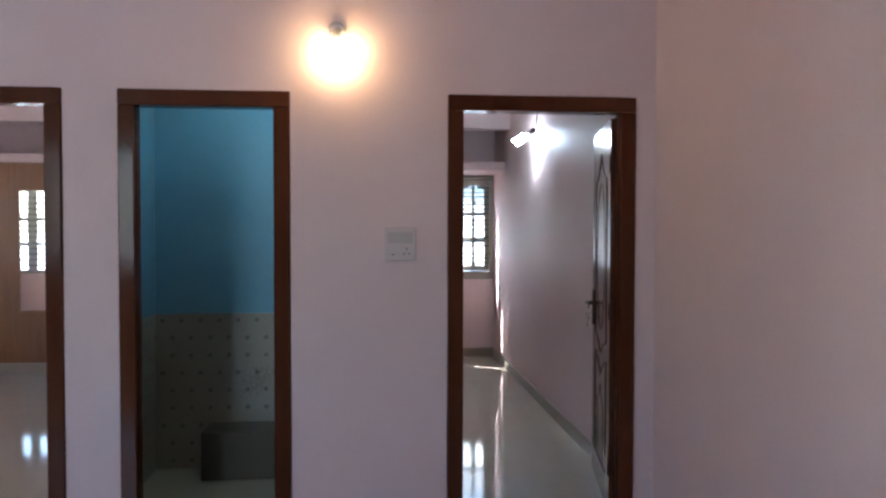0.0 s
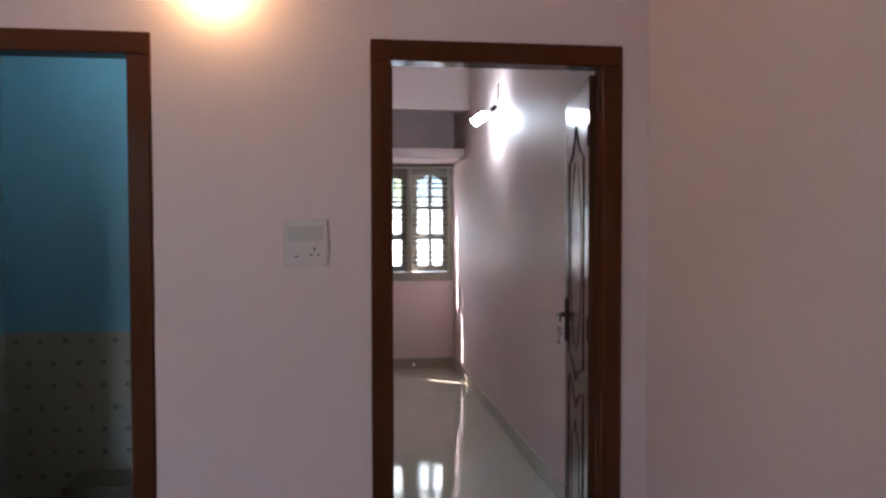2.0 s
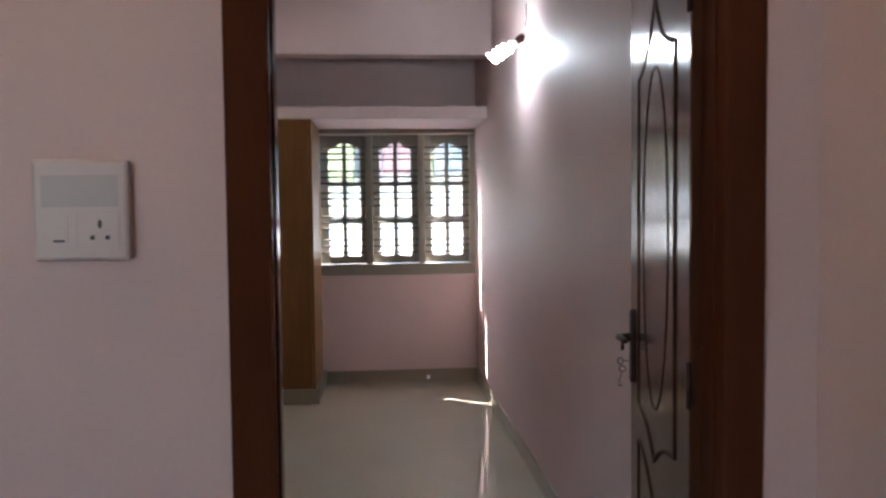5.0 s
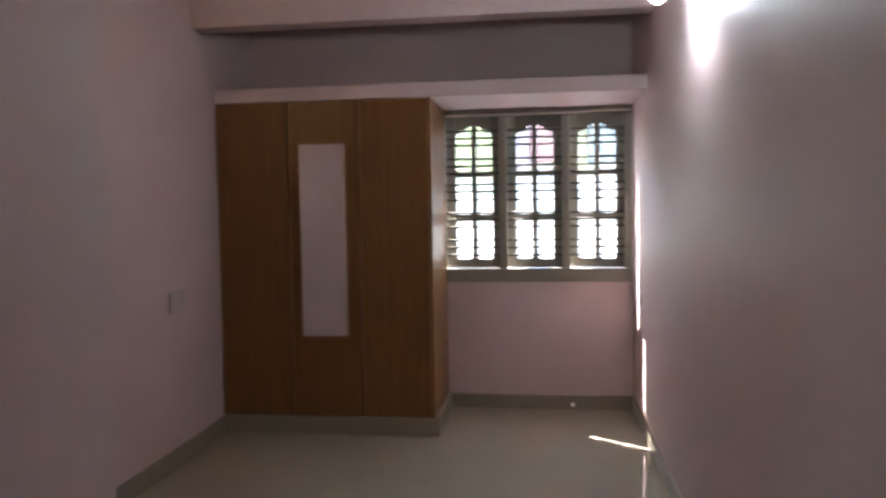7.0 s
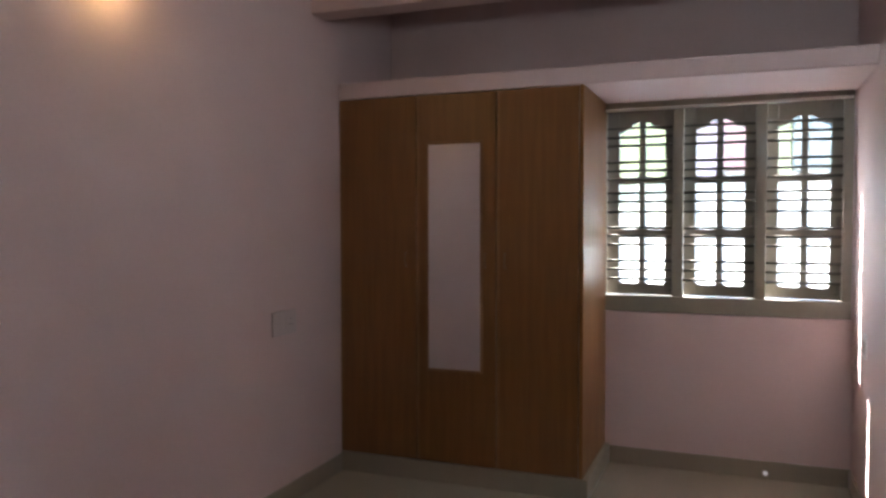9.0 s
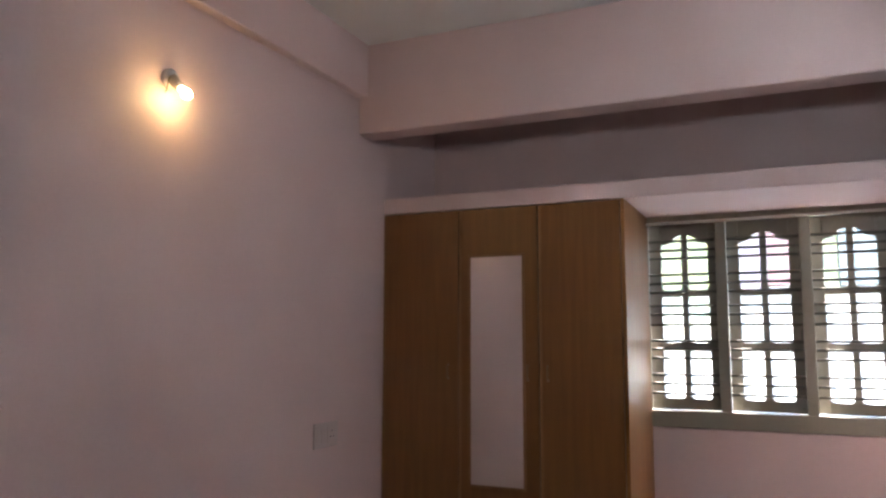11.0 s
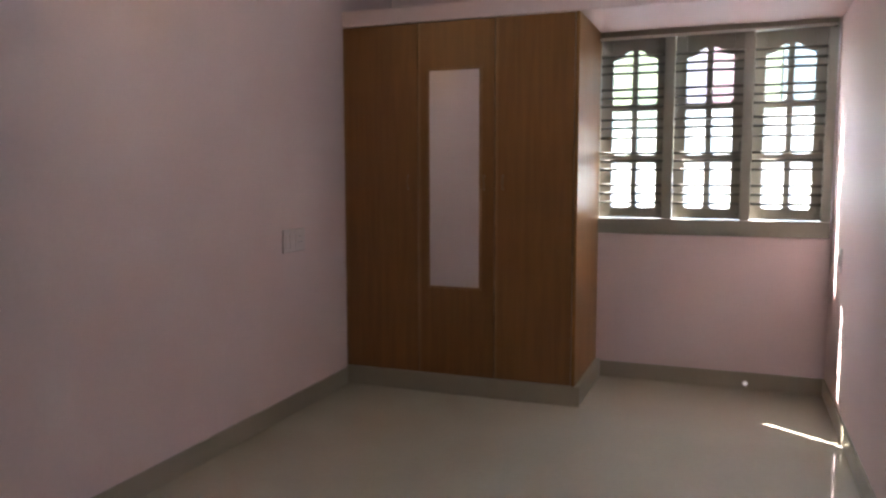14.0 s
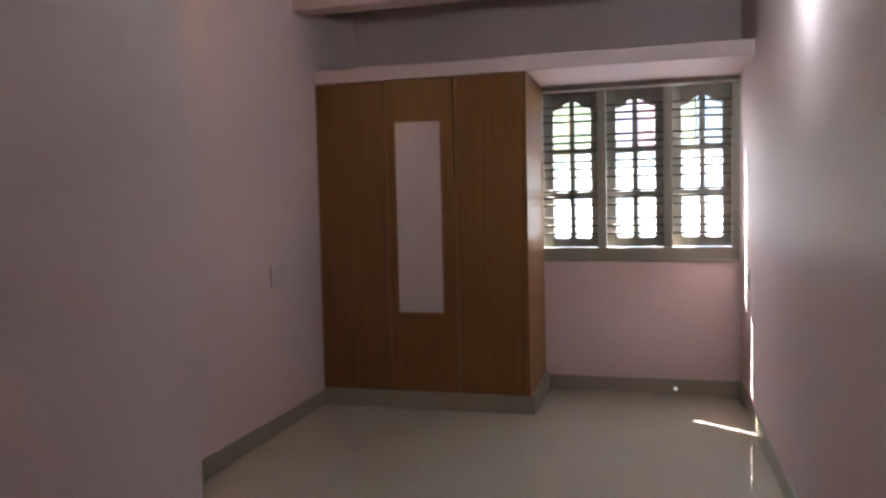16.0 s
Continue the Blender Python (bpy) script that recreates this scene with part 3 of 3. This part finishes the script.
# ---- lamps ----
def bulb_lamp(at, lean, label, glow, size=1.0):
    """A wall batten holder with a bare bulb; the axis leans out from the wall and down."""
    lamp = thing("wall_lamp", label, "lamp", at, "bare bulbs on the walls")
    part("ceiling_rose", tube(bmesh.new(), [(0, 0, 0), (0, -.012, 0), (0, -.018, 0)], .04, 20, taper=[.042, .042, .034]), PLASTIC, lamp, smooth=False)
    part("cable", tube(bmesh.new(), [(-.012, -.016, .006), (-.030, -.030, -.004), (-.036, -.028, -.030), (-.026, -.016, -.046), (-.020, -.002, -.050)], .0028, 6), DULL, lamp, "loop of brown lamp cable", True)
    m = pose(0, -.015, 0, lean)
    bm = turned([(.024, 0), (.024, -.012), (.019, -.02), (.019, -.055), (.016, -.06)])
    part("holder", bm, GREYPLASTIC, lamp, "grey plastic lamp holder", True, at=m)
    prof = [(.013, -.058), (.014, -.072), (.020, -.085), (.028, -.10), (.0315, -.115), (.030, -.130), (.024, -.142), (.014, -.150), (.003, -.1525)]
    part("bulb", turned([(q * (size if h < -.06 else 1), -.058 + (h + .058) * size) for q, h in prof], sides=18), glow, lamp, "glowing warm light bulb", True, at=m)
    return lamp


bulb_lamp(pose(-.075, -.0005, 2.405), -28, "glowing warm bulb in wall holder above doors", WARM_LAMP)
bulb_lamp(pose(LEFT + .0005, 2.585, 2.335, 0, 0, 90), -48, "glowing warm bulb in holder on bedroom wall", WARM_DIM, .64)


def coil_lamp(at, lean, label, glow):
    """A compact fluorescent lamp: a coiled tube on a white base, in a holder on a stem from the wall."""
    lamp = thing("wall_lamp", label, "lamp", at, "spiral lamps on the walls")
    part("ceiling_rose", tube(bmesh.new(), [(0, 0, .1), (0, -.012, .1), (0, -.018, .1)], .04, 20, taper=[.042, .042, .034]), PLASTIC, lamp)
    part("cable", tube(bmesh.new(), [(.004, -.016, .112), (.006, -.010, .15), (.003, -.004, .19), (0, -.004, .26)], .0035, 6), BLACK, lamp, "short dark lamp cable", True)
    m = pose(0, -.02, .09, lean)
    part("holder", turned([(.022, 0), (.022, -.03), (.017, -.035), (.017, -.05)]), BRONZE, lamp, "dark lamp holder", True, at=m)
    part("base", turned([(.014, -.05), (.024, -.058), (.026, -.075), (.021, -.088)]), PLASTIC, lamp, "white lamp base", True, at=m)
    pts = [(.028 * math.cos(i * .42), .028 * math.sin(i * .42), -.092 - .0020 * i) for i in range(60)]
    part("coil", tube(bmesh.new(), pts, .0068, 7), glow, lamp, "glowing white spiral tube", True, at=m)
    return lamp


coil_lamp(pose(RIGHT - .0005, 2.72, 2.22, 0, 0, -90), -55, "glowing cool white spiral lamp on bedroom wall", COOL_LAMP)
# added, out of view: brightens the upper bathroom walls from the right
coil_lamp(pose(-.1685, .52, 2.55, 0, 0, -90), -30, "added unseen spiral lamp lighting the bathroom", COOL_DIM)


# ---- switches ----
def switch_board():
    s = thing("switch_board", "white plastic switch board with socket", "switch", pose(.148, 0, 1.312))
    part("plate", box(0, .155, -.018, -.0005, 0, .166, bevel=.007), PLATE, s)
    part("blank_module", box(.016, .138, -.0192, -.0182, .088, .140, bevel=.0004), GREYPLASTIC, s, "greyish blank cover module")
    part("switch_module", box(.016, .072, -.0196, -.0182, .020, .080, bevel=.0005), PLATE, s)
    part("rocker", box(.030, .058, -.0220, -.0198, .026, .074, bevel=.001), PLATE, s)
    part("indicator", box(.035, .053, -.0227, -.0221, .031, .0345), BLACK, s, "black switch mark")
    part("socket", box(.076, .138, -.0200, -.0182, .018, .080, bevel=.0006), PLATE, s)
    for x, z, rx, rz in ((.108, .060, .0032, .0075), (.096, .038, .0040, .0040), (.120, .038, .0040, .0040)):
        hole = prism([(x + rx * math.cos(k * math.pi / 6), z + rz * math.sin(k * math.pi / 6)) for k in range(12)], -.0206, -.0198)
        part("socket_hole", hole, BLACK, s)


switch_board()


def small_socket(at, label):
    s = thing("wall_socket", label, "socket", at, "bedroom wall sockets")
    part("plate", box(-.045, .045, -.008, -.0005, -.06, .06, bevel=.003), PLASTIC, s)
    part("rocker", box(-.026, -.004, -.012, -.0082, -.03, .03, bevel=.002), GREYPLASTIC, s)
    part("socket_face", box(.002, .036, -.010, -.0082, -.03, .03, bevel=.0012), GREYPLASTIC, s)
    for x, z in ((.019, .014), (.011, -.008), (.027, -.008)):
        part("socket_hole", tube(bmesh.new(), [(x, -.0108, z), (x, -.0098, z)], .003, 8), BLACK, s)


def wide_socket(at, label):
    """A wide modular board: two rockers beside a three-hole socket on one plate."""
    s = thing("wall_socket", label, "socket", at, "bedroom wall sockets")
    part("plate", box(-.104, .104, -.010, -.0005, -.06, .06, bevel=.004), PLATE, s)
    for x in (-.088, -.046):
        part("rocker", box(x, x + .036, -.013, -.0102, -.034, .034, bevel=.0015), PLATE, s)
    part("socket_face", box(.006, .086, -.0125, -.0102, -.038, .038, bevel=.0012), PLATE, s)
    for x, z in ((.046, .016), (.032, -.010), (.060, -.010)):
        part("socket_hole", tube(bmesh.new(), [(x, -.0131, z), (x, -.0123, z)], .0036, 8), BLACK, s)


small_socket(pose(RIGHT, 4.53, .812, 0, 0, -90), "white plastic socket on the side wall")
wide_socket(pose(LEFT, 3.70, .905, 0, 0, 90), "pinkish white plastic socket board beside the wardrobe")

drain = thing("drain_pipe", "short white plastic drain pipe through the skirting", "pipe", pose(DRAIN_X, WIN_Y - .0135, DRAIN_Z))
bm = bmesh.new()
rings = [[bm.verts.new((q * math.cos(k * math.pi / 10), y, q * math.sin(k * math.pi / 10))) for k in range(20)] for q, y in ((.0118, 0), (.0175, 0), (.0175, .116), (.0118, .116))]
for a in range(4):
    for k in range(20):
        bm.faces.new((rings[a][k], rings[a][(k + 1) % 20], rings[(a + 1) % 4][(k + 1) % 20], rings[(a + 1) % 4][k]))
bmesh.ops.recalc_face_normals(bm, faces=bm.faces[:])
part("pipe", bm, PLASTIC, drain)


# ---- ceiling fan ----
def ceiling_fan(at):
    f = thing("ceiling_fan", "cream three-blade ceiling fan at rest", "ceiling fan", at)
    part("canopy", turned([(.055, 0), (.05, -.03), (.018, -.05)]), CREAM, f, smooth=True)
    part("rod", tube(bmesh.new(), [(0, 0, -.04), (0, 0, -.26)], .010, 12), CREAM, f, smooth=True)
    part("motor", turned([(.02, -.25), (.06, -.265), (.105, -.29), (.115, -.32), (.105, -.345), (.06, -.365), (.01, -.37)], sides=28), CREAM, f, "cream fan motor housing", True)
    for k in range(3):
        a = 66.0 + 120 * k
        rot = pose(0, 0, -.335, 0, 0, a)
        part("blade_arm", box(.09, .19, -.02, .02, -.003, .003, bevel=.001), CREAM, f, at=rot)
        out = [(.16, -.045), (.55, -.062), (.585, -.045), (.60, -.015), (.60, .015), (.585, .045), (.55, .062), (.16, .045)]
        bm = bmesh.new()
        up = [bm.verts.new((x, y, .007 + y * .16)) for x, y in out]
        lo = [bm.verts.new((x, y, .003 + y * .16)) for x, y in out]
        bm.faces.new(up)
        bm.faces.new(lo[::-1])
        for i in range(len(out)):
            j = (i + 1) % len(out)
            bm.faces.new((up[i], lo[i], lo[j], up[j]))
        bmesh.ops.recalc_face_normals(bm, faces=bm.faces[:])
        part("blade", bm, CREAM, f, "cream fan blade", at=rot)


ceiling_fan(pose(.185, 2.63, H))


# ---- outside the window ----
structure("ground", box(-300, 300, -300, 300, -.75, -.6), CONCRETE, "pale sunlit concrete ground", "ground")
# added out of view, to keep the sun off the window's left part
structure("sunshade", box(-1.1, .37, 5.061, 5.53, 2.30, 2.38, bevel=.006), PALE, "added unseen concrete slab blocking sun beside the window", "sunshade")
house = thing("neighbour_house", "pale plastered house with coloured bays across yard", "house", pose(0, 9.2, -.6))
part("wall", box(-7, 8, 0, 5, 0, 3.45), PALE, house, "pale plastered wall")
part("bay", box(-3.2, .36, -.35, -.002, 1.95, 3.40, bevel=.02), LIME, house, "yellow-green plastered bay")
part("bay", box(.44, .74, -.25, -.002, 2.45, 3.40, bevel=.02), PALEROSE, house, "pale rose plastered pier")
part("bay", box(.745, 1.10, -.30, -.002, 2.52, 3.40, bevel=.02), ROSE, house, "rose plastered bay")
part("bay", box(1.18, 1.42, -.25, -.002, 2.40, 3.40, bevel=.02), LIME, house, "yellow-green plastered pier")
part("bay", box(1.425, 2.6, -.30, -.002, 2.50, 3.40, bevel=.02), GREYBLUE, house, "grey-blue plastered bay")
part("roof", box(-7.2, 8.2, -.38, 5.2, 3.452, 3.60, bevel=.02), CONCRETE, house, "flat concrete roof")
part("plinth", box(-7, 8, -.12, -.002, 0, 1.0, bevel=.01), CONCRETE, house)
